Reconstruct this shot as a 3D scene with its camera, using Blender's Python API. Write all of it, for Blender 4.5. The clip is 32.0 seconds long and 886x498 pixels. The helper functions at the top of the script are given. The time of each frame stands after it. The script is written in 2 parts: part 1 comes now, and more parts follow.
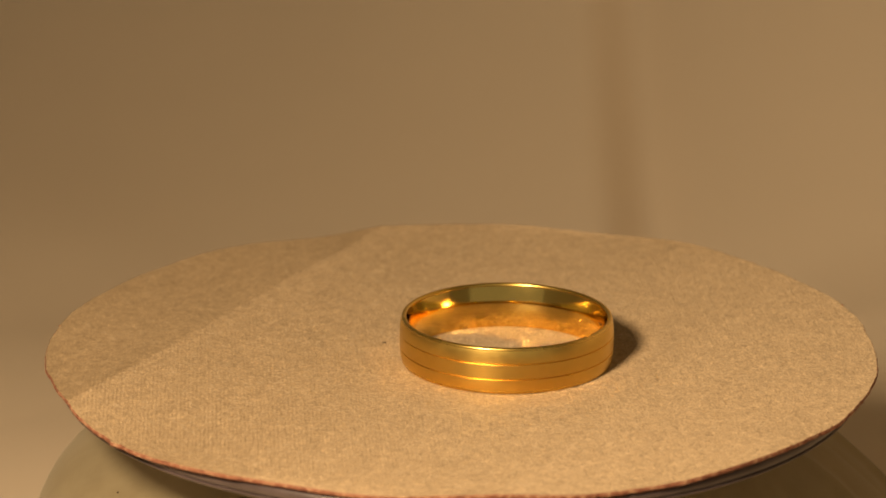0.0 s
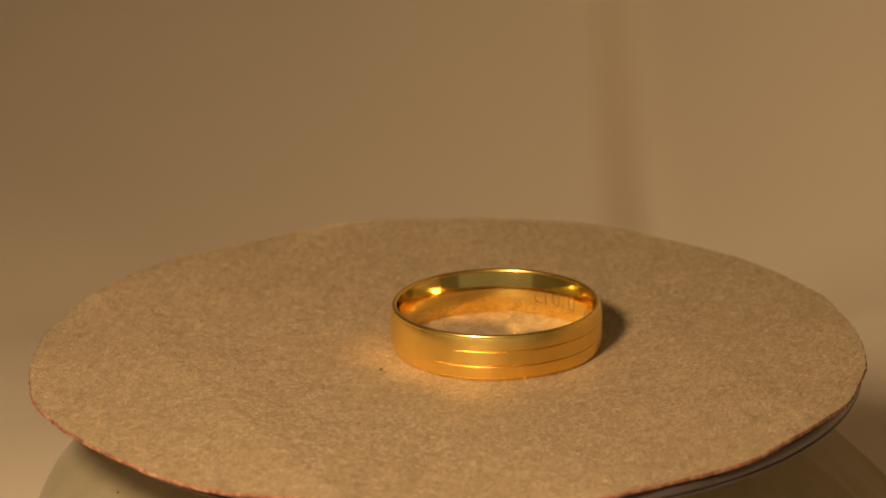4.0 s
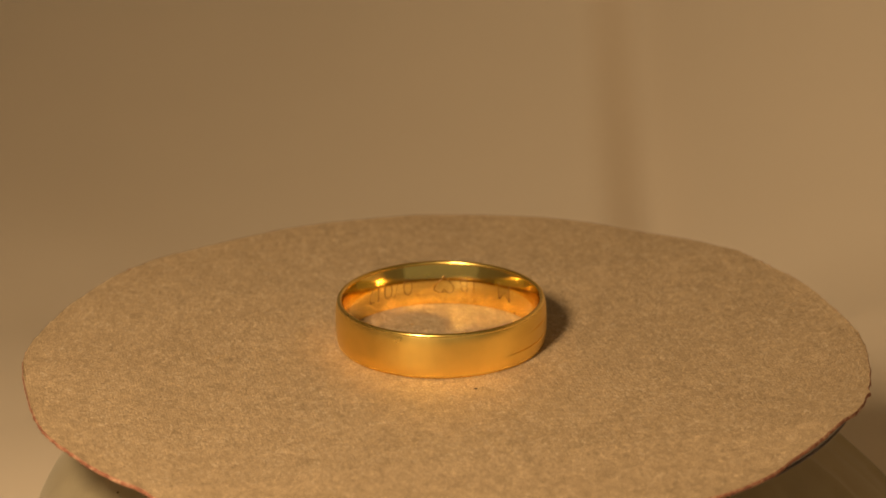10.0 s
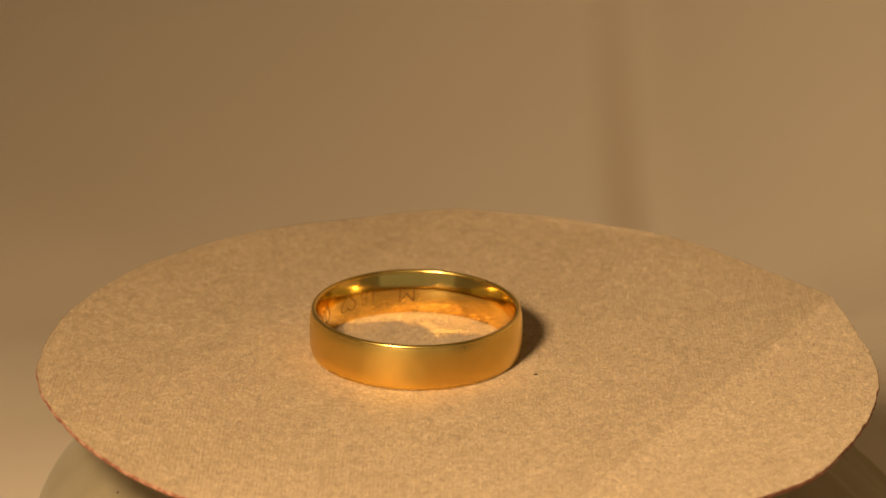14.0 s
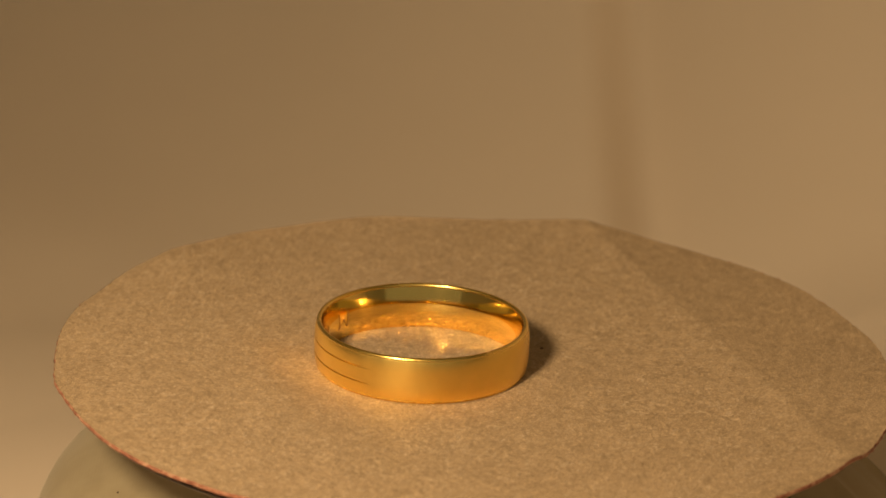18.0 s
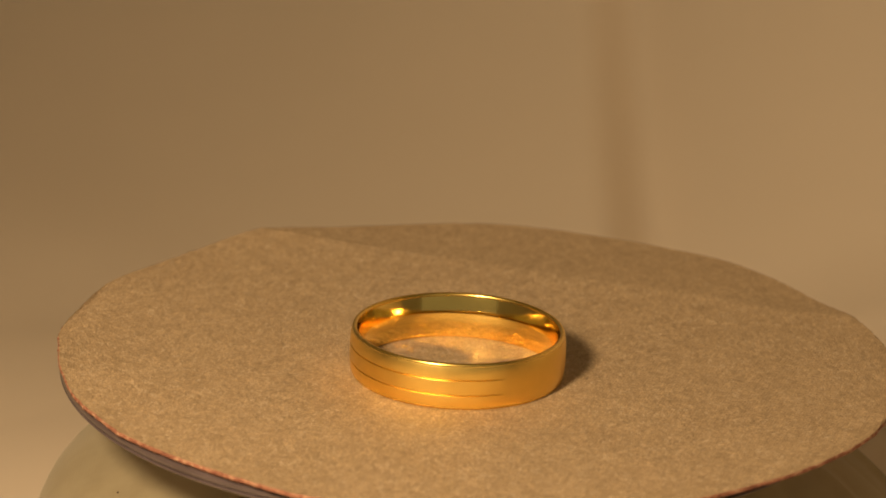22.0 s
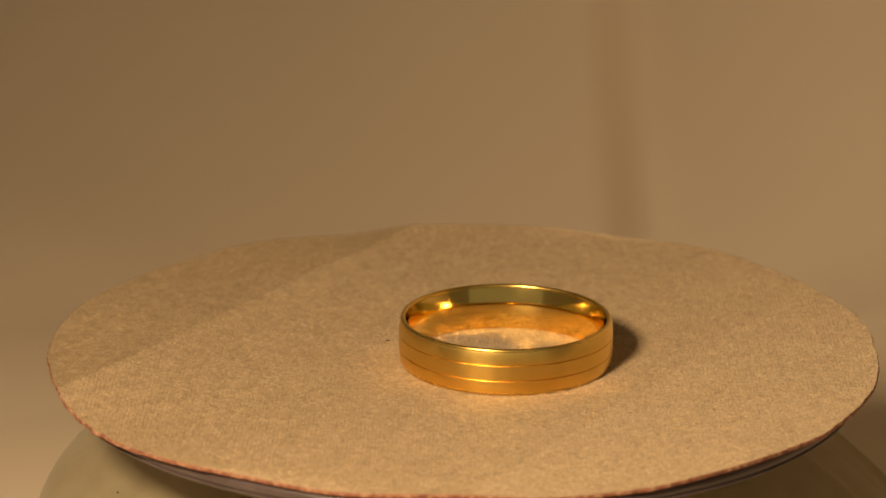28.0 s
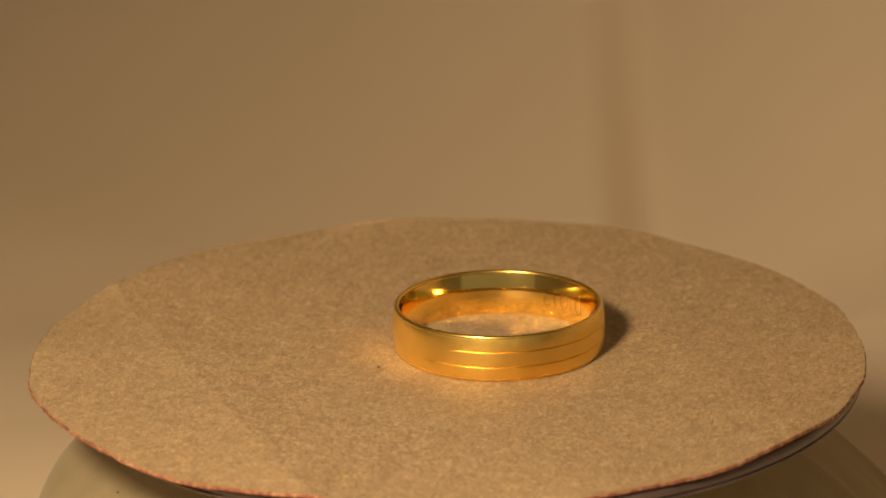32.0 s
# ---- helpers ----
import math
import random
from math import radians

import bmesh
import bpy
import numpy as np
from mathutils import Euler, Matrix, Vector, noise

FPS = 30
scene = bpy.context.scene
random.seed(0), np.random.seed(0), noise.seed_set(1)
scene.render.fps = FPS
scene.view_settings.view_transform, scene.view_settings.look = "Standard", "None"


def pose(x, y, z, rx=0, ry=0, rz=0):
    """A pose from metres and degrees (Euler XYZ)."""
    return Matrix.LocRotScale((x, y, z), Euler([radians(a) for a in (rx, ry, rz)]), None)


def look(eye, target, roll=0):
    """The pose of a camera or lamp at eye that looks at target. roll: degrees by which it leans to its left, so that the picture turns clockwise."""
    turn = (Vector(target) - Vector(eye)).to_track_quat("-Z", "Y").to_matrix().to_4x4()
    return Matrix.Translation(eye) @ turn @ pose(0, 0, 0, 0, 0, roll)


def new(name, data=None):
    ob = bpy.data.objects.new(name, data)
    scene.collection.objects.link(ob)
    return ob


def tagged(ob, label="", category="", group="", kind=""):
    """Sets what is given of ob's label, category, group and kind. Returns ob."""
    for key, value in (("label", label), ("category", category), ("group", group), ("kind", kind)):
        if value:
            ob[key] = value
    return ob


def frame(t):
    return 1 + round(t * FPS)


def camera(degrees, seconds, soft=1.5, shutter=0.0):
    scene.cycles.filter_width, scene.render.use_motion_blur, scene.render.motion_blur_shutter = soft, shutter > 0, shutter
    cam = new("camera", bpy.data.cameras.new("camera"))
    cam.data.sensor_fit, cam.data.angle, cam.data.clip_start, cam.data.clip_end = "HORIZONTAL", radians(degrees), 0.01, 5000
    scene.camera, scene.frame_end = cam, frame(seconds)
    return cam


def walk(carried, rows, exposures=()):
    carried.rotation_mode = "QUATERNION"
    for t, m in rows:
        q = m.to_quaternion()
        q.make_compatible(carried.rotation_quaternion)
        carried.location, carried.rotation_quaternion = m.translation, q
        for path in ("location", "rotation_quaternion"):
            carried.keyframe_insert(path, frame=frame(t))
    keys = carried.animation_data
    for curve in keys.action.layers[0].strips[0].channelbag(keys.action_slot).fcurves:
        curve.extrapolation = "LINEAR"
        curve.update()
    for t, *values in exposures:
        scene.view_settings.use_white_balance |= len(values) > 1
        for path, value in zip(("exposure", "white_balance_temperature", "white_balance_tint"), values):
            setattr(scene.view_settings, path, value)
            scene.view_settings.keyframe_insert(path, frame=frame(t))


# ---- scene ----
cam = camera(15.33, 32.0, 1.7)
cam.data.dof.use_dof, cam.data.dof.focus_distance, cam.data.dof.aperture_fstop = True, 0.313, 42
EYE = (0.0, -0.29878, 0.1135)
VIEW = look(EYE, (EYE[0] - 0.0057 * 0.3162, EYE[1] + 0.94513 * 0.3162, EYE[2] - 0.32664 * 0.3162), 0.554)
walk(cam, [(0.0, VIEW), (32.0, VIEW)], [(0.0, 0.0), (2.0, -0.08), (3.0, -0.12), (6.0, 0.05), (9.0, 0.05), (13.0, 0.1), (17.0, 0.0), (20.0, 0.1), (25.0, 0.1), (29.0, -0.1), (31.0, 0.0), (32.0, 0.08)])

# Light that the gold throws back onto the card.
scene.cycles.caustics_reflective, scene.cycles.blur_glossy, scene.cycles.sample_clamp_indirect = True, 0.0, 0.0

# ---- light ----
world = bpy.data.worlds.new("room_air")
world.use_nodes = True
world.node_tree.nodes["Background"].inputs["Color"].default_value = (1.0, 0.82, 0.55, 1)
world.node_tree.nodes["Background"].inputs["Strength"].default_value = 0.2
scene.world = world

LAMP_TURN, LAMP_RISE, LAMP_FAR = radians(26.5), radians(35), 0.22
LAMP_AT = Vector((-math.sin(LAMP_TURN) * math.cos(LAMP_RISE), -math.cos(LAMP_TURN) * math.cos(LAMP_RISE), math.sin(LAMP_RISE))) * LAMP_FAR + Vector((0.0045, 0, 0))
lamp_data = bpy.data.lights.new("desk_lamp", "AREA")
lamp_data.shape, lamp_data.size = "DISK", 0.038
lamp_data.energy, lamp_data.color = 0.69, (1.0, 0.715, 0.43)
lamp = new("desk_lamp", lamp_data)
lamp.matrix_world = look(LAMP_AT, (0, 0.02, 0))

# ---- materials ----
MM = 0.001


def material(name, rough=0.6, metal=0.0):
    m = bpy.data.materials.new(name)
    m.use_nodes = True
    shader = m.node_tree.nodes["Principled BSDF"]
    shader.inputs["Roughness"].default_value, shader.inputs["Metallic"].default_value = rough, metal
    return m, m.node_tree.nodes, m.node_tree.links, shader


def noise_node(nodes, links, coord, scale, detail=4, rough=0.55, stretch=None, twist=0.0):
    n = nodes.new("ShaderNodeTexNoise")
    n.inputs["Scale"].default_value, n.inputs["Detail"].default_value, n.inputs["Roughness"].default_value = scale, detail, rough
    n.inputs["Distortion"].default_value = twist
    if stretch:
        mp = nodes.new("ShaderNodeMapping")
        mp.inputs["Scale"].default_value = stretch[0]
        mp.inputs["Rotation"].default_value = (0, 0, radians(stretch[1]))
        links.new(coord, mp.inputs["Vector"])
        coord = mp.outputs["Vector"]
    links.new(coord, n.inputs["Vector"])
    return n.outputs["Fac"]


def ramp(nodes, links, fac, stops):
    r = nodes.new("ShaderNodeValToRGB")
    while len(r.color_ramp.elements) < len(stops):
        r.color_ramp.elements.new(0.5)
    for e, (at, col) in zip(r.color_ramp.elements, stops):
        e.position, e.color = at, (*col, 1)
    links.new(fac, r.inputs["Fac"])
    return r.outputs["Color"]


def mix(nodes, links, a, b, fac, how="MIX"):
    m = nodes.new("ShaderNodeMix")
    m.data_type, m.blend_type = "RGBA", how
    m.inputs["Factor"].default_value = fac
    links.new(a, m.inputs["A"])
    links.new(b, m.inputs["B"])
    return m.outputs["Result"]


def add(nodes, links, a, b, wa=1.0, wb=1.0):
    x = nodes.new("ShaderNodeMath")
    x.operation = "MULTIPLY"
    x.inputs[1].default_value = wa
    links.new(a, x.inputs[0])
    y = nodes.new("ShaderNodeMath")
    y.operation = "MULTIPLY_ADD"
    y.inputs[1].default_value = wb
    links.new(b, y.inputs[0])
    links.new(x.outputs[0], y.inputs[2])
    return y.outputs[0]


def bump(nodes, links, height, shader, strength, distance):
    b = nodes.new("ShaderNodeBump")
    b.inputs["Strength"].default_value, b.inputs["Distance"].default_value = strength, distance
    links.new(height, b.inputs["Height"])
    links.new(b.outputs["Normal"], shader.inputs["Normal"])


def kraft_material():
    """Kraft paper: short fibres, soft mottling, pale and dark flecks, a gleam across the fibres."""
    m, nodes, links, shader = material("kraft_paper", 0.72)
    co = nodes.new("ShaderNodeTexCoord").outputs["Object"]
    grain = noise_node(nodes, links, co, 5200, 4, 0.65)
    fibre = noise_node(nodes, links, co, 2300, 1, 0.5, None, 2.4)
    fibre_b = noise_node(nodes, links, co, 3300, 2, 0.5, ((1, 1, 1), 40), 3.0)
    cloud = noise_node(nodes, links, co, 130, 3, 0.55)
    base = ramp(nodes, links, cloud, [(0.3, (0.315, 0.231, 0.141)), (0.7, (0.34, 0.252, 0.156))])
    mottle = ramp(nodes, links, noise_node(nodes, links, co, 900, 3, 0.6, None, 1.2), [(0.3, (0.76, 0.76, 0.74)), (0.7, (1.2, 1.2, 1.2))])
    base = mix(nodes, links, base, mottle, 1.0, "MULTIPLY")
    # Curly fibres: thin bands of the twisted noise.
    curl = ramp(nodes, links, fibre, [(0.45, (0.86, 0.85, 0.83)), (0.5, (1.95, 1.95, 1.9)), (0.55, (0.86, 0.85, 0.83))])
    dark = ramp(nodes, links, fibre_b, [(0.32, (0.84, 0.81, 0.77)), (0.46, (1, 1, 1))])
    col = mix(nodes, links, mix(nodes, links, base, curl, 0.95, "MULTIPLY"), dark, 0.8, "MULTIPLY")
    tooth = ramp(nodes, links, grain, [(0.32, (0.8, 0.78, 0.74)), (0.68, (1.14, 1.14, 1.12))])
    links.new(mix(nodes, links, col, tooth, 0.5, "MULTIPLY"), shader.inputs["Base Color"])
    # The paper's fibres lie along the ribs and gleam across them.
    across = nodes.new("ShaderNodeCombineXYZ")
    across.inputs["X"].default_value, across.inputs["Y"].default_value = math.cos(radians(68.5)), math.sin(radians(68.5))
    turn = nodes.new("ShaderNodeVectorTransform")
    turn.vector_type, turn.convert_from, turn.convert_to = "VECTOR", "OBJECT", "WORLD"
    links.new(across.outputs["Vector"], turn.inputs["Vector"])
    links.new(turn.outputs["Vector"], shader.inputs["Tangent"])
    shader.inputs["Roughness"].default_value, shader.inputs["Anisotropic"].default_value = 0.78, 0.96
    shader.inputs["Diffuse Roughness"].default_value = 0.15
    shader.inputs["IOR"].default_value = 2.25
    gleam = ramp(nodes, links, noise_node(nodes, links, co, 4200, 2, 0.6, None, 2.0), [(0.4, (0.15, 0.15, 0.15)), (0.6, (1, 1, 1))])
    links.new(gleam, shader.inputs["Specular IOR Level"])
    shader.inputs["Coat Weight"].default_value, shader.inputs["Coat Roughness"].default_value = 0.16, 0.45
    shader.inputs["Specular Tint"].default_value = (1.0, 0.8, 0.54, 1)
    h = add(nodes, links, add(nodes, links, fibre, fibre_b, 0.8, 0.8), grain, 1.0, 0.5)
    bump(nodes, links, h, shader, 0.45, 0.0001)
    return m


def red_grit_material():
    m, nodes, links, shader = material("red_brown_edge", 0.8)
    co = nodes.new("ShaderNodeTexCoord").outputs["Object"]
    n = noise_node(nodes, links, co, 1500, 4, 0.65)
    links.new(ramp(nodes, links, n, [(0.3, (0.13, 0.04, 0.022)), (0.5, (0.27, 0.11, 0.062)), (0.68, (0.46, 0.28, 0.17))]), shader.inputs["Base Color"])
    bump(nodes, links, n, shader, 0.7, 0.0002)
    return m


def gold_material(name, colour, rough, grain):
    m, nodes, links, shader = material(name, rough, 1.0)
    co = nodes.new("ShaderNodeTexCoord").outputs["Object"]
    n = noise_node(nodes, links, co, 420, 3, 0.6)
    fine = noise_node(nodes, links, co, 6000, 2, 0.6, ((1, 1, 1.8), 0))
    dark = tuple(c * 0.93 for c in colour)
    links.new(ramp(nodes, links, n, [(0.3, dark), (0.7, colour)]), shader.inputs["Base Color"])
    r = nodes.new("ShaderNodeMapRange")
    r.inputs["To Min"].default_value, r.inputs["To Max"].default_value = rough * 0.7, rough * 1.4
    links.new(n, r.inputs["Value"])
    links.new(r.outputs["Result"], shader.inputs["Roughness"])
    bump(nodes, links, fine, shader, grain, 0.00002)
    return m


def platter_material():
    m, nodes, links, shader = material("purple_grey_plastic", 0.3)
    co = nodes.new("ShaderNodeTexCoord").outputs["Object"]
    n = noise_node(nodes, links, co, 220, 4, 0.6)
    links.new(ramp(nodes, links, n, [(0.3, (0.062, 0.046, 0.045)), (0.7, (0.1, 0.076, 0.077))]), shader.inputs["Base Color"])
    bump(nodes, links, n, shader, 0.15, 0.0002)
    return m


def cloth_material():
    m, nodes, links, shader = material("pale_olive_cloth", 0.9)
    co = nodes.new("ShaderNodeTexCoord").outputs["Object"]
    big = noise_node(nodes, links, co, 110, 5, 0.65)
    threads = []
    for way in ("X", "Y"):
        weave = nodes.new("ShaderNodeTexWave")
        weave.bands_direction = way
        weave.inputs["Scale"].default_value, weave.inputs["Distortion"].default_value = 900, 0.8
        links.new(co, weave.inputs["Vector"])
        threads.append(weave.outputs["Fac"])
    cross = add(nodes, links, threads[0], threads[1], 0.5, 0.5)
    links.new(ramp(nodes, links, big, [(0.25, (0.34, 0.285, 0.165)), (0.5, (0.45, 0.385, 0.235)), (0.75, (0.5, 0.43, 0.28))]), shader.inputs["Base Color"])
    shader.inputs["Sheen Weight"].default_value = 0.25
    # A sheer weave: some light soaks through the threads and some passes between them.
    thin = nodes.new("ShaderNodeBsdfTranslucent")
    thin.inputs["Color"].default_value = (0.5, 0.43, 0.29, 1)
    gaps = nodes.new("ShaderNodeBsdfTransparent")
    gaps.inputs["Color"].default_value = (0.97, 0.94, 0.86, 1)
    threads_mix, cloth_mix = nodes.new("ShaderNodeMixShader"), nodes.new("ShaderNodeMixShader")
    threads_mix.inputs["Fac"].default_value, cloth_mix.inputs["Fac"].default_value = 0.35, 0.22
    links.new(shader.outputs["BSDF"], threads_mix.inputs[1])
    links.new(thin.outputs["BSDF"], threads_mix.inputs[2])
    links.new(threads_mix.outputs["Shader"], cloth_mix.inputs[1])
    links.new(gaps.outputs["BSDF"], cloth_mix.inputs[2])
    links.new(cloth_mix.outputs["Shader"], nodes["Material Output"].inputs["Surface"])
    bump(nodes, links, add(nodes, links, cross, big, 0.25, 1.0), shader, 0.4, 0.0002)
    return m


def plain_material(name, a, b, rough=0.8, scale=12, depth=0.001):
    m, nodes, links, shader = material(name, rough)
    co = nodes.new("ShaderNodeTexCoord").outputs["Object"]
    n = noise_node(nodes, links, co, scale, 4, 0.55)
    links.new(ramp(nodes, links, n, [(0.3, a), (0.7, b)]), shader.inputs["Base Color"])
    bump(nodes, links, n, shader, 0.15, depth)
    return m


KRAFT = kraft_material()
RED = red_grit_material()
GOLD_SATIN = gold_material("satin_gold", (0.98, 0.68, 0.18), 0.31, 0.12)
GOLD_BRIGHT = gold_material("polished_gold", (0.98, 0.71, 0.205), 0.11, 0.02)
GOLD_RIM = gold_material("soft_gold", (0.96, 0.66, 0.17), 0.24, 0.05)
# Darker copy of the gold: it paints the shade inside the engraved strokes.
GOLD_CUT_SHADED = gold_material("shaded_cut_gold", (0.46, 0.25, 0.075), 0.3, 0.1)
PLATTER = platter_material()
CLOTH = cloth_material()
SWEEP = plain_material("tan_backdrop_paper", (0.735, 0.617, 0.465), (0.775, 0.652, 0.493), 0.85, 9)
WALL = plain_material("bounce_wall", (0.69, 0.675, 0.62), (0.74, 0.725, 0.67), 0.85, 3)
WOOD = plain_material("dark_table_wood", (0.09, 0.055, 0.03), (0.15, 0.09, 0.05), 0.5, 20)
FIBRE = plain_material("pale_fibre", (0.36, 0.267, 0.165), (0.62, 0.49, 0.33), 0.35, 420, 0.0001)
SPECK = plain_material("dark_speck", (0.05, 0.03, 0.02), (0.09, 0.05, 0.03), 0.8, 900)


# ---- building helpers ----
def part(name, bm, mat, parent=None, label="", smooth=True):
    me = bpy.data.meshes.new(name)
    bm.normal_update()
    bm.to_mesh(me)
    bm.free()
    me.materials.append(mat)
    if smooth:
        for p in me.polygons:
            p.use_smooth = True
    ob = new(name, me)
    if parent:
        ob.parent = parent
    return tagged(ob, label)


def grid_faces(bm, rows, closed=True):
    """Joins rings of vertices, each row as long as the next."""
    for a, b in zip(rows, rows[1:]):
        n = len(a)
        for i in range(n if closed else n - 1):
            j = (i + 1) % n
            bm.faces.new((a[i], a[j], b[j], b[i]))


def box(x0, y0, z0, x1, y1, z1):
    bm = bmesh.new()
    bmesh.ops.create_cube(bm, size=1)
    for v in bm.verts:
        v.co = Vector(((x0 + x1) / 2 + v.co.x * (x1 - x0), (y0 + y1) / 2 + v.co.y * (y1 - y0), (z0 + z1) / 2 + v.co.z * (z1 - z0)))
    return bm


# ---- the bounce box and the backdrop ----
FLOOR_Z = -0.037


def bounce_box():
    """Unseen bounce box, added: three sides, a lintel, top and board, open in front."""
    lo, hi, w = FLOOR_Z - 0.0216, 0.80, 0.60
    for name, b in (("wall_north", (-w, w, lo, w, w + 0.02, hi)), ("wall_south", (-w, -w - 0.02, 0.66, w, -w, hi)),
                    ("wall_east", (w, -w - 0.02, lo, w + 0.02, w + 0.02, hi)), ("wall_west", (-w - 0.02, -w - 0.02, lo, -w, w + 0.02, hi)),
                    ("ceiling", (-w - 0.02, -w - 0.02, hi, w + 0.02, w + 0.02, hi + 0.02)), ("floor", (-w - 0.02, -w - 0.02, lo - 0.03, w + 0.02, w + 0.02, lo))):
        tagged(part(name, box(*b), WALL, None, "", False), "plain grey-beige " + name.split("_")[0] + " added out of view to bounce light", name.split("_")[0], "", "structure")


BACK_TURN, FOLD_X = radians(50), 0.0222


def backdrop():
    """One sheet that lies on the table, sweeps up behind and has a soft upright fold."""
    bm = bmesh.new()
    prof = [(-0.30, 0.0), (-0.2, 0.0), (0.0, 0.0), (0.04, 0.0), (0.06, 0.0), (0.075, 0.0)]
    bend, r, rise = 0.075, 0.17, radians(80)
    for k in range(1, 91):
        a = rise * k / 90
        prof.append((bend + r * math.sin(a), r * (1 - math.cos(a))))
    y, z = prof[-1]
    for k in range(1, 15):
        prof.append((y + 0.035 * k * math.cos(rise), z + 0.035 * k * math.sin(rise)))
    xs = [-0.4 + 0.002 * i for i in range(401)]
    rows = []
    cos_t, sin_t = math.cos(BACK_TURN), math.sin(BACK_TURN)
    for py, pz in prof:
        row = []
        tip = min(rise, math.asin(min(1.0, max(0.0, (py - bend) / r))))
        for x in xs:
            # The fold runs straight back: one side stands proud of the other.
            across, away = x * cos_t + py * sin_t, py * cos_t - x * sin_t
            lift = min(1.0, max(0.0, (away - 0.075) / 0.05))
            wide = 0.003 + 0.004 * lift
            u = min(1.0, max(0.0, (across - FOLD_X) / wide))
            drop = 0.008 * lift * (u * u * (3 - 2 * u) if u < 1 else math.exp(-(across - FOLD_X - wide) / 0.022)) - 0.008 * lift
            # Sag added behind the stand: it tilts the sheet off the lamp to darken it.
            sag = min(1.0, max(0.0, (away - 0.05) / 0.1))
            sag = 0.02 * sag * sag * (3 - 2 * sag)
            row.append(bm.verts.new((x, py + drop * math.sin(tip), FLOOR_Z + pz - drop * math.cos(tip) - sag)))
        rows.append(row)
    grid_faces(bm, rows, False)
    ob = part("backdrop", bm, SWEEP)
    ob.rotation_euler = (0, 0, -BACK_TURN)
    m = ob.modifiers.new("thickness", "SOLIDIFY")
    m.thickness, m.offset = 0.0004, -1
    tagged(ob, "plain tan paper backdrop sheet sweeping up behind", "backdrop", "", "structure")


# ---- the covered stand ----
def covered_stand():
    """A round stand under a thin pale cloth: a rounded shoulder on one side, straight pleats on the other."""
    bm = bmesh.new()
    soft = [(8, -3.4), (16, -3.5), (21, -3.9), (25, -5.4), (28, -6.9), (30.5, -8.1), (33.1, -9.2), (35.4, -10.2), (37.3, -11.3), (39.0, -12.8), (40.3, -14.4), (41.3, -16.3), (42.2, -19), (43.2, -23), (44.4, -29), (45.2, -34), (45.6, -36.9)]
    steep = [(8, -3.4), (16, -3.5), (21, -3.8), (25, -4.4), (28, -5.4), (30.5, -6.4), (32.6, -7.6), (34.5, -8.9), (36.5, -10.5), (38.6, -12.4), (40.6, -14.3), (42.8, -16.5), (46, -20), (49.5, -24.5), (53, -30), (55.5, -34), (56.5, -36.9)]
    n = 720
    rows = []
    for (r0, z0), (r1, z1) in zip(soft, steep):
        row = []
        for i in range(n):
            a = 2 * math.pi * i / n
            k = 0.5 + 0.5 * math.cos(a - 0.1)
            k = k * k * (3 - 2 * k)
            r, z = r0 + (r1 - r0) * k, z0 + (z1 - z0) * k
            fall = min(1.0, max(0.0, (r - 24) / 12))
            # Pressed folds that run straight down the slope.
            fold = sum(high * math.exp(-abs(math.degrees(math.remainder(a - radians(at), 2 * math.pi)) / wide) ** 1.6)
                       for at, wide, high in ((13, 1.5, 0.75), (5, 2.5, -0.35), (-12, 2.2, 0.6), (-24, 4, -0.5), (-40, 3, 0.7), (-62, 5, -0.5), (-85, 4, 0.6), (-118, 6, 0.4), (168, 9, 0.25), (62, 5, 0.6), (100, 6, 0.5)))
            lump = 0.5 * noise.noise(Vector((math.cos(a) * 2.4, math.sin(a) * 2.4, z * 0.12))) + 0.16 * noise.noise(Vector((math.cos(a) * 9, math.sin(a) * 9, z * 0.3)))
            rr = r + fall * (fold + lump * (1 - 0.6 * k))
            row.append(bm.verts.new((rr * MM * math.cos(a), rr * MM * math.sin(a), max(z + fall * 0.5 * fold, -36.9) * MM)))
        rows.append(row)
    grid_faces(bm, rows[::-1])
    bm.faces.new(rows[0])
    stand = tagged(new("covered_stand"), "round stand under a loose pale olive cloth", "stand")
    stand.location = (0, 0, FLOOR_Z)
    for v in bm.verts:
        v.co.z -= FLOOR_Z
    part("cloth_cover", bm, CLOTH, stand, "pale olive cloth falling in soft folds")
    bm = bmesh.new()
    bmesh.ops.create_icosphere(bm, subdivisions=2, radius=0.00009, matrix=Matrix.Translation((-0.0322, -0.013, -0.00995 - FLOOR_Z)))
    part("dark_fleck", bm, SPECK, stand, "tiny dark fleck on the cloth")
    bm = bmesh.new()
    bmesh.ops.create_cone(bm, cap_ends=True, segments=48, radius1=0.024, radius2=0.020, depth=0.032, matrix=Matrix.Translation((0, 0, 0.0165)))
    part("core", bm, WOOD, stand)


# ---- what turns: platter, card disc, ring ----
TILT_X, TILT_Y, SEAT_Z = 0.0046, -0.0305, -0.00072
CARD = 0.0004


def seat(x, y):
    """Height of the card's top on its seat, in the platter's space."""
    return SEAT_Z + TILT_X * x + TILT_Y * y


FOLD_TURN = radians(-25.3)
EDGE_R = (40.43, -0.02, 1.74, -0.22, 0.09, 0.02, -0.06, -0.02, 0, 0.11, 0.01, -0.05, -0.05, 0.04, 0.04, 0, 0.03, -0.06, 0.01, 0.01, -0.01, -0.04, 0.04, 0.01, -0.06, 0, 0.01, 0.04, 0.01, -0.01, -0.04, -0.04, 0.01)
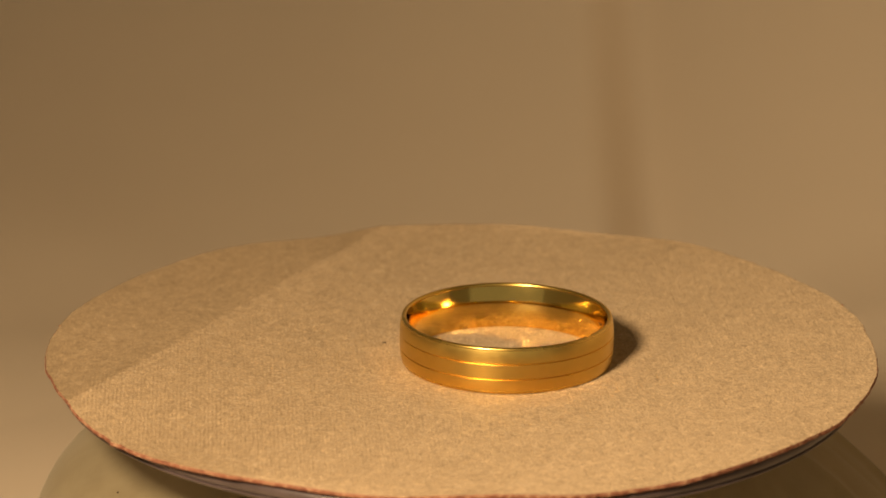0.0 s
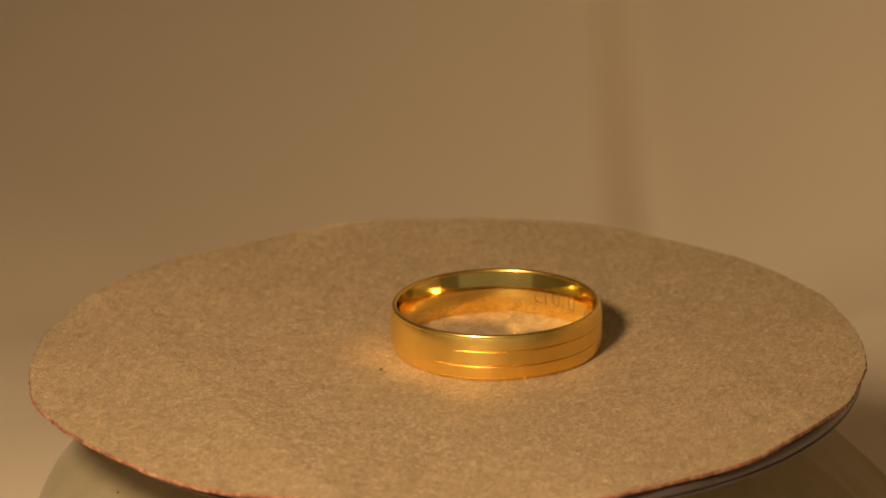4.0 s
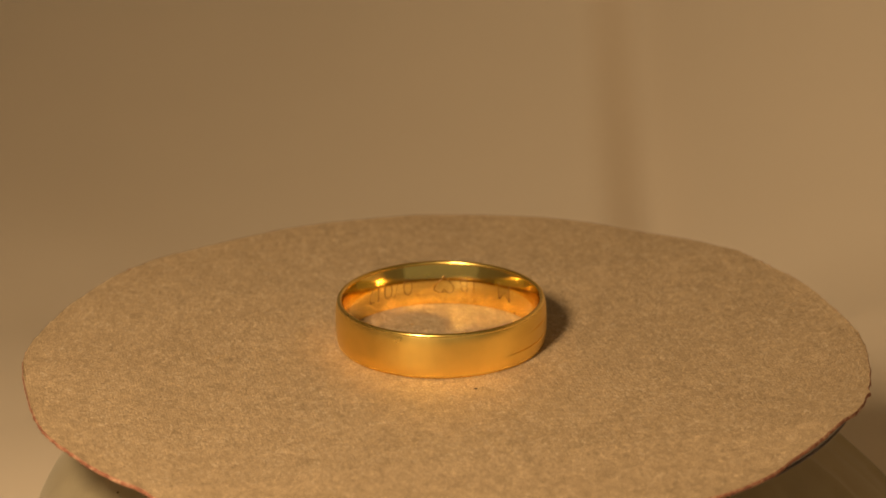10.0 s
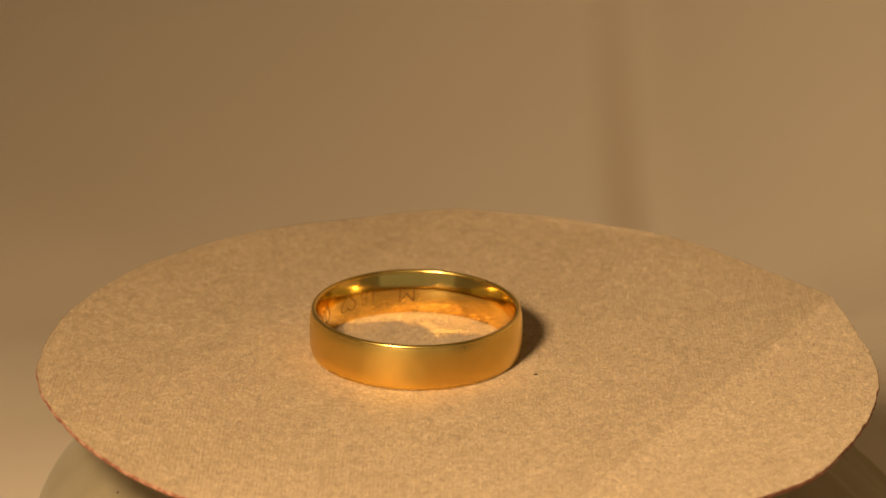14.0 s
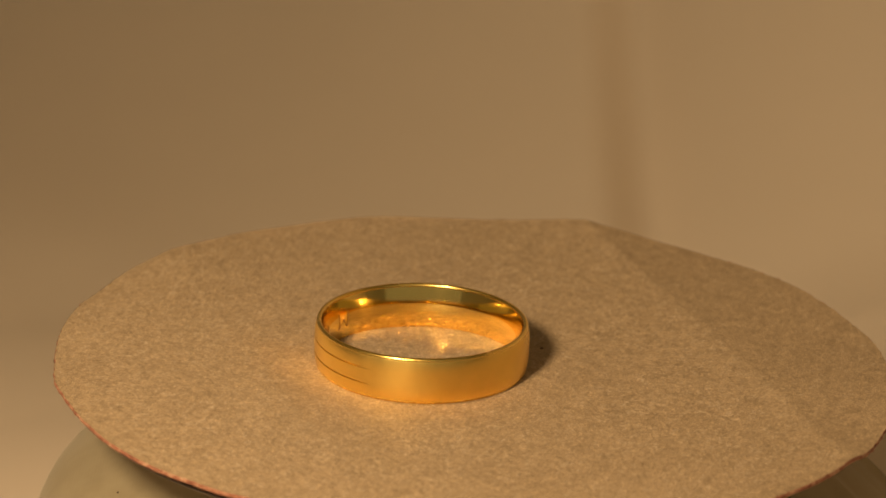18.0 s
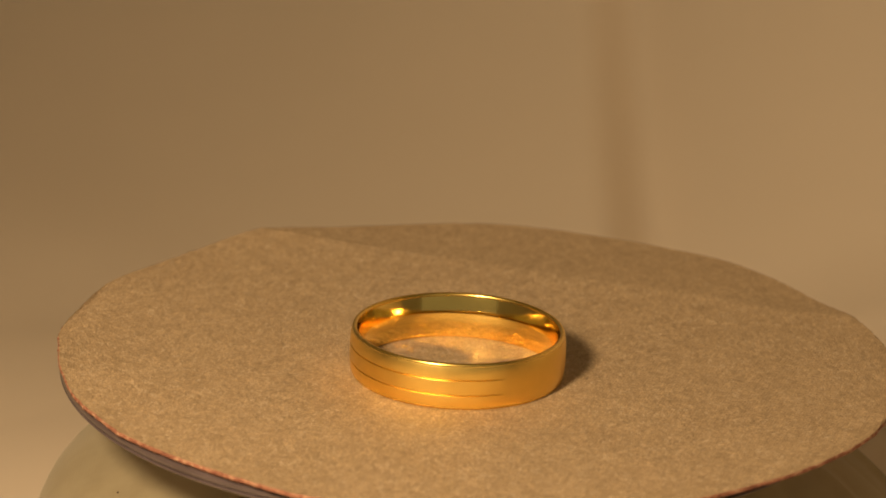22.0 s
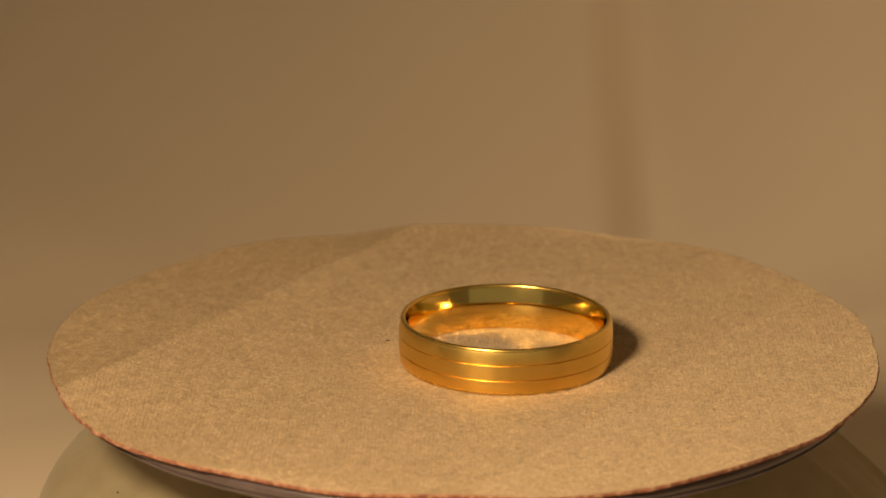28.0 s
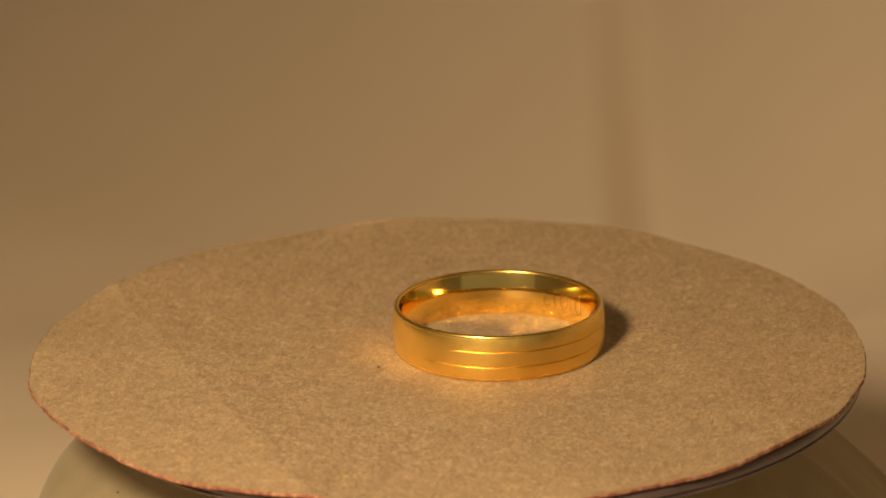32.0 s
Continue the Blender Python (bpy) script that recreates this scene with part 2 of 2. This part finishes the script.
EDGE_Z = (-0.4, 0.07, -0.04, -0.02, 0.07, -0.06, 0.17, -0.01, -0.12, -0.02, -0.01, 0, 0.08, -0.04, 0, 0.02, -0.01, 0.05, 0.06, -0.11, -0.05)
# Each fold: its distance from the middle, and how far the card is lifted along it at one end, midway and at the other, in millimetres.
FOLDS = ((-25.6 * MM, 1.22, 0.62, 0.83), (19.9 * MM, 0.36, 0.3, 0.24))


def series(c, a):
    return c[0] + sum(c[2 * k - 1] * np.cos(k * a) + c[2 * k] * np.sin(k * a) for k in range(1, (len(c) + 1) // 2))


def ripple(a, b, seed, rough=3):
    """A cheap smooth noise of two coordinates, about -1 to 1."""
    rnd = random.Random(seed)
    total = 0.0
    for k in range(9):
        turn, size, phase = rnd.uniform(0, 6.28), rnd.uniform(0.5, rough), rnd.uniform(0, 6.28)
        total = total + np.sin((a * math.cos(turn) + b * math.sin(turn)) * size + phase)
    return total / 3.2


def soft_grain(source, shape, along, across):
    """Random grain of unit strength, smoothed over a few neighbours."""
    g = source.standard_normal(shape)
    for axis, times in ((0, along), (1, across)):
        for _ in range(times):
            g = (np.roll(g, 1, axis) + 2 * g + np.roll(g, -1, axis)) / 4
    return g / g.std()


def card_edge(a):
    rough = 0.09 * ripple(np.cos(a) * 12, np.sin(a) * 12, 3) + 0.05 * ripple(np.cos(a) * 90, np.sin(a) * 90, 7)
    near = np.angle(np.exp(1j * (np.asarray(a) + 2.472)))
    notch = 0.3 * np.exp(-(near / 0.012) ** 2) - 0.08 * np.exp(-((near - 0.03) / 0.014) ** 2)
    return (series(EDGE_R, a) + rough + notch) * MM


def ridge(x, y):
    """The two folds: the card rises to each and falls beyond it, most at the rim."""
    s = x * math.cos(FOLD_TURN) + y * math.sin(FOLD_TURN)
    along = np.clip((y * math.cos(FOLD_TURN) - x * math.sin(FOLD_TURN)) / (33 * MM), -1.1, 1.1)
    z = 0.0
    for at, low, mid, high in FOLDS:
        d = np.sqrt((s - at) ** 2 + (0.2 * MM) ** 2) - 0.2 * MM
        z = z + (mid + (high - low) / 2 * along + ((high + low) / 2 - mid) * along ** 2) * np.exp(-d / (6.5 * MM))
    return MM * z * np.clip((np.hypot(x, y) - 0.012) / 0.01, 0, 1)


def card_top(x, y):
    """The warped, twice folded card."""
    r, a = np.hypot(x, y), np.arctan2(y, x)
    rim = 0.0103 * x - 0.0315 * y + series(EDGE_Z, a) * MM
    k = np.clip((r - 0.016) / 0.024, 0, 1.2) ** 1.6
    soft = 0.05 * MM * ripple(x * 150, y * 150, 1)
    return seat(x, y) * (1 - k) + rim * k + ridge(x, y) + soft * k


RIB, RIB_HIGH = 0.28 * MM, 0.008 * MM
DASH, DASH_HIGH, DASH_TURN = 0.37 * MM, 0.0095 * MM, radians(4.4)


def turntable_platter():
    p = tagged(new("turntable_platter"), "thin purple-grey glossy platter turning on its hub", "turntable")
    R = 38.7
    for name, prof in (("upper_disc", [(4, 0.0), (R - 5, 0.0), (R - 2.5, 0.12), (R - 1.0, 0.16), (R - 0.4, 0.06), (R - 0.1, -0.2), (R - 0.02, -0.43), (R - 0.24, -0.56), (5, -0.56)]),
                       ("lower_disc", [(4, -0.57), (R - 0.36, -0.57), (R - 0.08, -0.63), (R, -0.7), (R - 0.06, -0.82), (R - 0.35, -1.02), (R - 1.0, -1.2), (30, -1.2), (6, -1.2)])):
        bm = bmesh.new()
        rows = []
        for r, z in prof:
            row = []
            for i in range(240):
                a = 2 * math.pi * i / 240
                x, y = r * MM * math.cos(a), r * MM * math.sin(a)
                pad = float(card_top(x, y)) - seat(x, y) - 0.0001
                follow = min(1.0, max(0.0, (r - R + 4) / 2)) if z > -0.3 else 0.0
                row.append(bm.verts.new((x, y, seat(x, y) - CARD - 0.00006 + z * MM + follow * (min(0.0006, max(-0.0003, pad)) - max(z, 0) * MM))))
            rows.append(row)
        grid_faces(bm, rows[::-1])
        bm.faces.new(rows[0])
        bm.faces.new(rows[-1][::-1])
        part(name, bm, PLATTER, p)
    bm = bmesh.new()
    bmesh.ops.create_cone(bm, cap_ends=True, segments=48, radius1=0.009, radius2=0.009, depth=0.0013, matrix=Matrix.Translation((0, 0, -0.00275)))
    part("hub", bm, PLATTER, p)
    return p


def fibre_fuzz(card):
    """Short pale fibres that stand a little off the kraft face, curled at random."""
    rnd, count = np.random.RandomState(21), 17000
    turn, r = rnd.uniform(0, 2 * np.pi, count), 0.0405 * np.sqrt(rnd.uniform(0, 1, count))
    keep = (r < series(EDGE_R, turn) * MM - 0.0003) & ((r * np.cos(turn - FOLD_TURN) > FOLDS[0][0]) | (rnd.uniform(0, 1, count) < 0.3))
    x, y = (r * np.cos(turn))[keep], (r * np.sin(turn))[keep]
    count = len(x)
    lie = np.where(rnd.uniform(0, 1, count) < 0.5, FOLD_TURN + rnd.normal(0, 0.5, count), rnd.uniform(0, np.pi, count))
    size, width = rnd.uniform(0.25, 0.75, count) * MM, rnd.uniform(0.022, 0.05, count) * MM
    curl, rise = rnd.normal(0, 1.1, count), rnd.uniform(0.012, 0.055, count) * MM
    verts = np.zeros((count, 5, 3, 3))
    for k in range(5):
        u = k / 4 - 0.5
        way = lie + curl * u * 2
        cx, cy = x + np.cos(lie + curl * u) * size * u, y + np.sin(lie + curl * u) * size * u
        z = card_top(cx, cy) - 0.012 * MM + rise * (1 - 4 * u * u)
        for j, side in enumerate((-1, 0, 1)):
            verts[:, k, j, 0] = cx - np.sin(way) * side * width
            verts[:, k, j, 1] = cy + np.cos(way) * side * width
            verts[:, k, j, 2] = z - abs(side) * 0.02 * MM
    quad = np.array([(k * 3 + j, k * 3 + 3 + j, k * 3 + 4 + j, k * 3 + 1 + j) for k in range(4) for j in range(2)])
    me = bpy.data.meshes.new("fibre_fuzz")
    me.from_pydata(verts.reshape(-1, 3), [], (quad[None] + 15 * np.arange(count)[:, None, None]).reshape(-1, 4))
    me.materials.append(FIBRE)
    me.polygons.foreach_set("use_smooth", np.ones(len(me.polygons), bool))
    ob = tagged(new("fibre_fuzz", me), "", "", "", "stuff")
    ob.parent = card


def card_disc():
    c = tagged(new("card_disc"), "hand-cut kraft card disc with two folds and a reddish torn edge", "card")
    n = 480
    edge = [float(card_edge(2 * math.pi * i / n)) for i in range(n)]
    # The face: fine ribs that run across the folds.
    turn = np.linspace(0, 2 * np.pi, 2881)[:-1]
    er = card_edge(turn)
    es, el = er * np.cos(turn - FOLD_TURN), er * np.sin(turn - FOLD_TURN)
    low, high, top_i, low_i = el.min(), el.max(), int(el.argmax()), int(el.argmin())
    count = int((high - low) / RIB * 4.0)
    ls = np.linspace(low + 1e-5, high - 1e-5, count)
    i0, i1 = sorted((top_i, low_i))
    side = [np.arange(i0, i1 + 1), np.concatenate([np.arange(i1, len(turn)), np.arange(0, i0 + 1)])]
    ends = []
    for idx in side:
        order = np.argsort(el[idx])
        ends.append(np.interp(ls, el[idx][order], es[idx][order]))
    left, right = np.minimum(*ends), np.maximum(*ends)
    cols = 720
    f = np.linspace(0, 1, cols)[None, :]
    S = left[:, None] * (1 - f) + right[:, None] * f
    L = np.repeat(ls[:, None], cols, 1)
    X, Y = S * math.cos(FOLD_TURN) - L * math.sin(FOLD_TURN), S * math.sin(FOLD_TURN) + L * math.cos(FOLD_TURN)
    rnd_grid = np.random.RandomState(12)
    worn = 1.0 + 0.08 * ripple(S * 500, L * 260, 11) + 0.4 * soft_grain(rnd_grid, S.shape, 2, 1)
    # One flap is pressed smoother than the rest.
    pressed = np.clip((FOLDS[0][0] - S) / (0.5 * MM), 0, 1)
    worn = worn * (1 - 0.3 * pressed)
    grain = (0.006 * soft_grain(rnd_grid, S.shape, 3, 2) + 0.008 * soft_grain(rnd_grid, S.shape, 10, 4) + 0.006 * soft_grain(rnd_grid, S.shape, 2, 8)) * (1 - 0.45 * pressed)
    sway = 0.9 * ripple(S * 90, L * 30, 13)
    Z = card_top(X, Y) + RIB_HIGH * np.clip(worn, 0.1, 2.2) * (np.sin(2 * np.pi * L / RIB + sway) - 1) + MM * grain
    # A second, broken set of ribs crosses the first.
    Z = Z + DASH_HIGH * np.clip(worn, 0.1, 2.2) * np.sin(2 * np.pi * (X * math.cos(DASH_TURN) + Y * math.sin(DASH_TURN)) / DASH + 0.5 * sway)
    k = np.arange((count - 1) * (cols - 1))
    base = (k // (cols - 1)) * cols + k % (cols - 1)
    me = bpy.data.meshes.new("kraft_face")
    me.from_pydata(np.stack([X, Y, Z], -1).reshape(-1, 3), [], np.stack([base, base + 1, base + cols + 1, base + cols], -1))
    me.materials.append(KRAFT)
    me.polygons.foreach_set("use_smooth", np.ones(len(me.polygons), bool))
    face = tagged(new("kraft_face", me), "brown kraft face with fine ribs")
    face.parent = c
    bm = bmesh.new()
    rows = []
    for k, (out, drop) in enumerate(((0.0, 0.0), (0.07, 0.10), (0.10, 0.24), (0.05, 0.38), (-0.5, 0.40), (-2.5, 0.40), (-5, 0.40))):
        row = []
        for i in range(n):
            a = 2 * math.pi * i / n
            tear = 0.09 * noise.noise(Vector((math.cos(a) * 90, math.sin(a) * 90, k * 0.9))) if 0 < k < 4 else 0
            r = edge[i] + (out + tear) * MM
            x, y = r * math.cos(a), r * math.sin(a)
            ex, ey = min(r, edge[i]) * math.cos(a), min(r, edge[i]) * math.sin(a)
            row.append(bm.verts.new((x, y, card_top(ex, ey) - drop * MM)))
        rows.append(row)
    grid_faces(bm, rows)
    part("red_edge", bm, RED, c, "reddish brown torn edge and underside")
    fibre_fuzz(c)
    rnd = random.Random(5)
    bm = bmesh.new()
    for k in range(170):
        a = rnd.uniform(0, 2 * math.pi)
        e = float(card_edge(a))
        x, y = e * math.cos(a), e * math.sin(a)
        size = rnd.uniform(0.05, 0.12) * MM
        at = Vector((x, y, card_top(x, y) - rnd.uniform(0.0, 0.25) * MM))
        got = bmesh.ops.create_icosphere(bm, subdivisions=1, radius=size)["verts"]
        sq = (rnd.uniform(0.6, 1.5), rnd.uniform(0.6, 1.5), rnd.uniform(0.5, 1.0))
        for v in got:
            v.co = at + Vector((v.co.x * sq[0], v.co.y * sq[1], v.co.z * sq[2]))
    tagged(part("torn_crumbs", bm, RED, c), "", "", "", "stuff")
    bm = bmesh.new()
    for k in range(70):
        a = radians(rnd.gauss(34, 9)) if k < 30 else rnd.uniform(0, 2 * math.pi)
        e = float(card_edge(a)) + rnd.uniform(-0.3, 0.08) * MM
        x, y = e * math.cos(a), e * math.sin(a)
        size = rnd.uniform(0.035, 0.075) * MM
        at = Vector((x, y, card_top(x, y) + rnd.uniform(-0.06, 0.02) * MM))
        for v in bmesh.ops.create_icosphere(bm, subdivisions=1, radius=size)["verts"]:
            v.co = at + Vector((v.co.x * 1.4, v.co.y, v.co.z * 0.7))
    tagged(part("pale_crumbs", bm, FIBRE, c), "", "", "", "stuff")
    bm = bmesh.new()
    got = bmesh.ops.create_icosphere(bm, subdivisions=2, radius=0.00017)["verts"]
    for v in got:
        v.co = Vector((-0.00751 + v.co.x * 1.3, 0.00378 + v.co.y, card_top(-0.00751, 0.00378) + v.co.z * 0.4))
    part("dark_speck", bm, SPECK, c, "tiny dark speck on the card")
    return c


RING_R, RING_H = 10.34, 4.59
RING_AT = Matrix.LocRotScale((0.00445, -0.00095, seat(0.00445, -0.00095) + 0.00003), Vector((0, 0, 1)).rotation_difference(Vector((-TILT_X, -TILT_Y, 1)).normalized()), None)
GROOVES = ((3.0, -164, 18), (1.5, -180, 18))


def outer_r(z):
    u = 2 * z / RING_H - 1
    return RING_R - 0.25 * abs(u) ** 3.2


def inner_r(z):
    u = 2 * z / RING_H - 1
    # Flat in the middle, then sloping out to both rims.
    a, b, c = abs(u), max(0.0, abs(u) - 0.13), max(0.0, abs(u) - 0.27)
    return 9.25 + RING_H / 2 * (0.02 * a + 0.75 * (b * b - c * c) + 0.07 * c * c)


def gold_ring():
    ring = tagged(new("gold_ring"), "satin yellow gold wedding band lying flat on the card", "ring")
    n = 900

    def lathe(zr, flip=False, cut=None):
        bm = bmesh.new()
        rows = []
        for z, r in zr:
            row = []
            for i in range(n):
                a = 2 * math.pi * i / n
                q = r - (cut(math.degrees(a), z) if cut else 0)
                row.append(bm.verts.new((q * MM * math.cos(a), q * MM * math.sin(a), z * MM)))
            rows.append(row)
        grid_faces(bm, rows[::-1] if flip else rows)
        return bm

    def cut(deg, z):
        depth = 0.0
        for gz, a0, a1 in GROOVES:
            u = (deg - a0) % 360
            if u > a1 - a0:
                continue
            ends = min(1.0, u / 14, (a1 - a0 - u) / 9)
            depth += 0.15 * ends * math.exp(-((z - gz + 0.02) / (0.022 if z < gz - 0.02 else 0.065)) ** 2)
        return depth

    lo, hi = 0.30, RING_H - 0.30
    zs = sorted([lo + (hi - lo) * k / 60 for k in range(61)] + [g[0] - 0.02 + 0.0102 * k + 0.0003 for g in GROOVES for k in range(-6, 17)])
    part("outer_band", lathe([(z, outer_r(z)) for z in zs], False, cut), GOLD_SATIN, ring, "satin gold outside with two fine grooves")
    zi = [lo + (hi - lo) * k / 40 for k in range(41)]
    part("inner_band", lathe([(z, inner_r(z)) for z in zi], True), GOLD_BRIGHT, ring, "polished gold inside")
    ro, ri = outer_r(hi), inner_r(hi)
    mid, half = (ro + ri) / 2, (ro - ri) / 2
    arc = [(hi + 0.30 * math.sin(math.pi * k / 16) ** 0.8, mid + half * math.cos(math.pi * k / 16)) for k in range(17)]
    part("upper_rim", lathe(arc), GOLD_RIM, ring, "bright rounded gold rim")
    part("lower_rim", lathe([(RING_H - z, r) for z, r in arc], True), GOLD_RIM, ring, "bright rounded gold rim")

    def engrave(name, bm, deg, at_z):
        bmesh.ops.triangulate(bm, faces=bm.faces[:])
        for _ in range(2):
            long = [e for e in bm.edges if e.calc_length() > 0.16 * MM]
            if long:
                bmesh.ops.subdivide_edges(bm, edges=long, cuts=2)
                bmesh.ops.triangulate(bm, faces=bm.faces[:])
        for v in bm.verts:
            z = at_z - v.co.y / MM
            r = (inner_r(z) - 0.006) * MM - v.co.z
            a = radians(deg) + v.co.x / r
            v.co = Vector((r * math.cos(a), r * math.sin(a), z * MM))
        bmesh.ops.recalc_face_normals(bm, faces=bm.faces[:])
        part(name, bm, GOLD_CUT_SHADED, ring, "fine engraved line, its shade put into a darker gold")

    def glyph(ch, tall):
        cu = bpy.data.curves.new("glyph", "FONT")
        cu.body, cu.align_x, cu.size, cu.offset, cu.resolution_u = ch, "CENTER", 1.0, -0.036, 4
        cu.bevel_depth, cu.bevel_resolution = 0.008, 1
        ob = new("glyph", cu)
        bpy.context.view_layer.update()
        me = bpy.data.meshes.new_from_object(ob.evaluated_get(bpy.context.evaluated_depsgraph_get()))
        bpy.data.objects.remove(ob)
        bm = bmesh.new()
        bm.from_mesh(me)
        bpy.data.meshes.remove(me)
        ys = [v.co.y for v in bm.verts]
        xs = [v.co.x for v in bm.verts]
        k = tall * MM / (max(ys) - min(ys))
        cx, cy = (min(xs) + max(xs)) / 2, (min(ys) + max(ys)) / 2
        for v in bm.verts:
            v.co = Vector(((v.co.x - cx) * k * 0.92, (v.co.y - cy) * k, max(0.0, v.co.z) * k * 0.8))
        return bm

    for name, ch, deg, tall in (("engraved_digit", "2", 11.8, 1.75), ("engraved_digit", "1", 6.1, 1.75), ("engraved_digit", "0", -1.5, 1.7), ("engraved_slash", "/", -7.6, 1.8),
                                ("engraved_digit", "0", -15.2, 1.75), ("engraved_letter", "B", -50.4, 1.35), ("engraved_letter", "M", -79.0, 1.75)):
        engrave(name, glyph(ch, tall), deg, 2.25)

    def stroke(points, width):
        bm = bmesh.new()
        left, crest, right = [], [], []
        for k, p in enumerate(points):
            q0, q1 = Vector(points[max(0, k - 1)]), Vector(points[min(len(points) - 1, k + 1)])
            d = (q1 - q0).normalized()
            nrm = Vector((-d.y, d.x)) * width / 2
            left.append(bm.verts.new((*((Vector(p) + nrm) * MM), 0)))
            crest.append(bm.verts.new((*(Vector(p) * MM), width * 0.35 * MM)))
            right.append(bm.verts.new((*((Vector(p) - nrm) * MM), 0)))
        for k in range(len(points) - 1):
            bm.faces.new((left[k], left[k + 1], crest[k + 1], crest[k]))
            bm.faces.new((crest[k], crest[k + 1], right[k + 1], right[k]))
        return bm

    heart = []
    for k in range(41):
        t = 2 * math.pi * k / 40
        heart.append((0.062 * 16 * math.sin(t) ** 3, 0.064 * (13 * math.cos(t) - 5 * math.cos(2 * t) - 2 * math.cos(3 * t) - math.cos(4 * t))))
    engrave("engraved_heart", stroke(heart, 0.1), -38.2, 2.15)
    engrave("engraved_bar", stroke([(0, -0.65), (0, 0.0), (0, 0.65)], 0.1), -57.2, 2.3)
    return ring


bounce_box()
backdrop()
covered_stand()
platter_thing = turntable_platter()
card_thing = card_disc()
ring_thing = gold_ring()

# The platter's turn in degrees, second by second.
TURNS = (0.0, 12.81, 25.61, 38.44, 51.27, 64.2, 77.12, 89.68, 102.25, 114.53, 126.82, 139.0, 151.18, 163.41, 175.65, 188.07, 200.49, 213.09, 225.69, 238.6, 251.51, 264.66,
         277.81, 290.73, 303.64, 316.45, 329.25, 342.24, 355.23, 368.16, 381.08, 393.92, 406.75)


def motions():
    spin = [(float(t), pose(0, 0, 0, 0, 0, d)) for t, d in enumerate(TURNS)]
    walk(platter_thing, spin)
    walk(card_thing, spin)
    walk(ring_thing, [(t, m @ RING_AT) for t, m in spin])


motions()
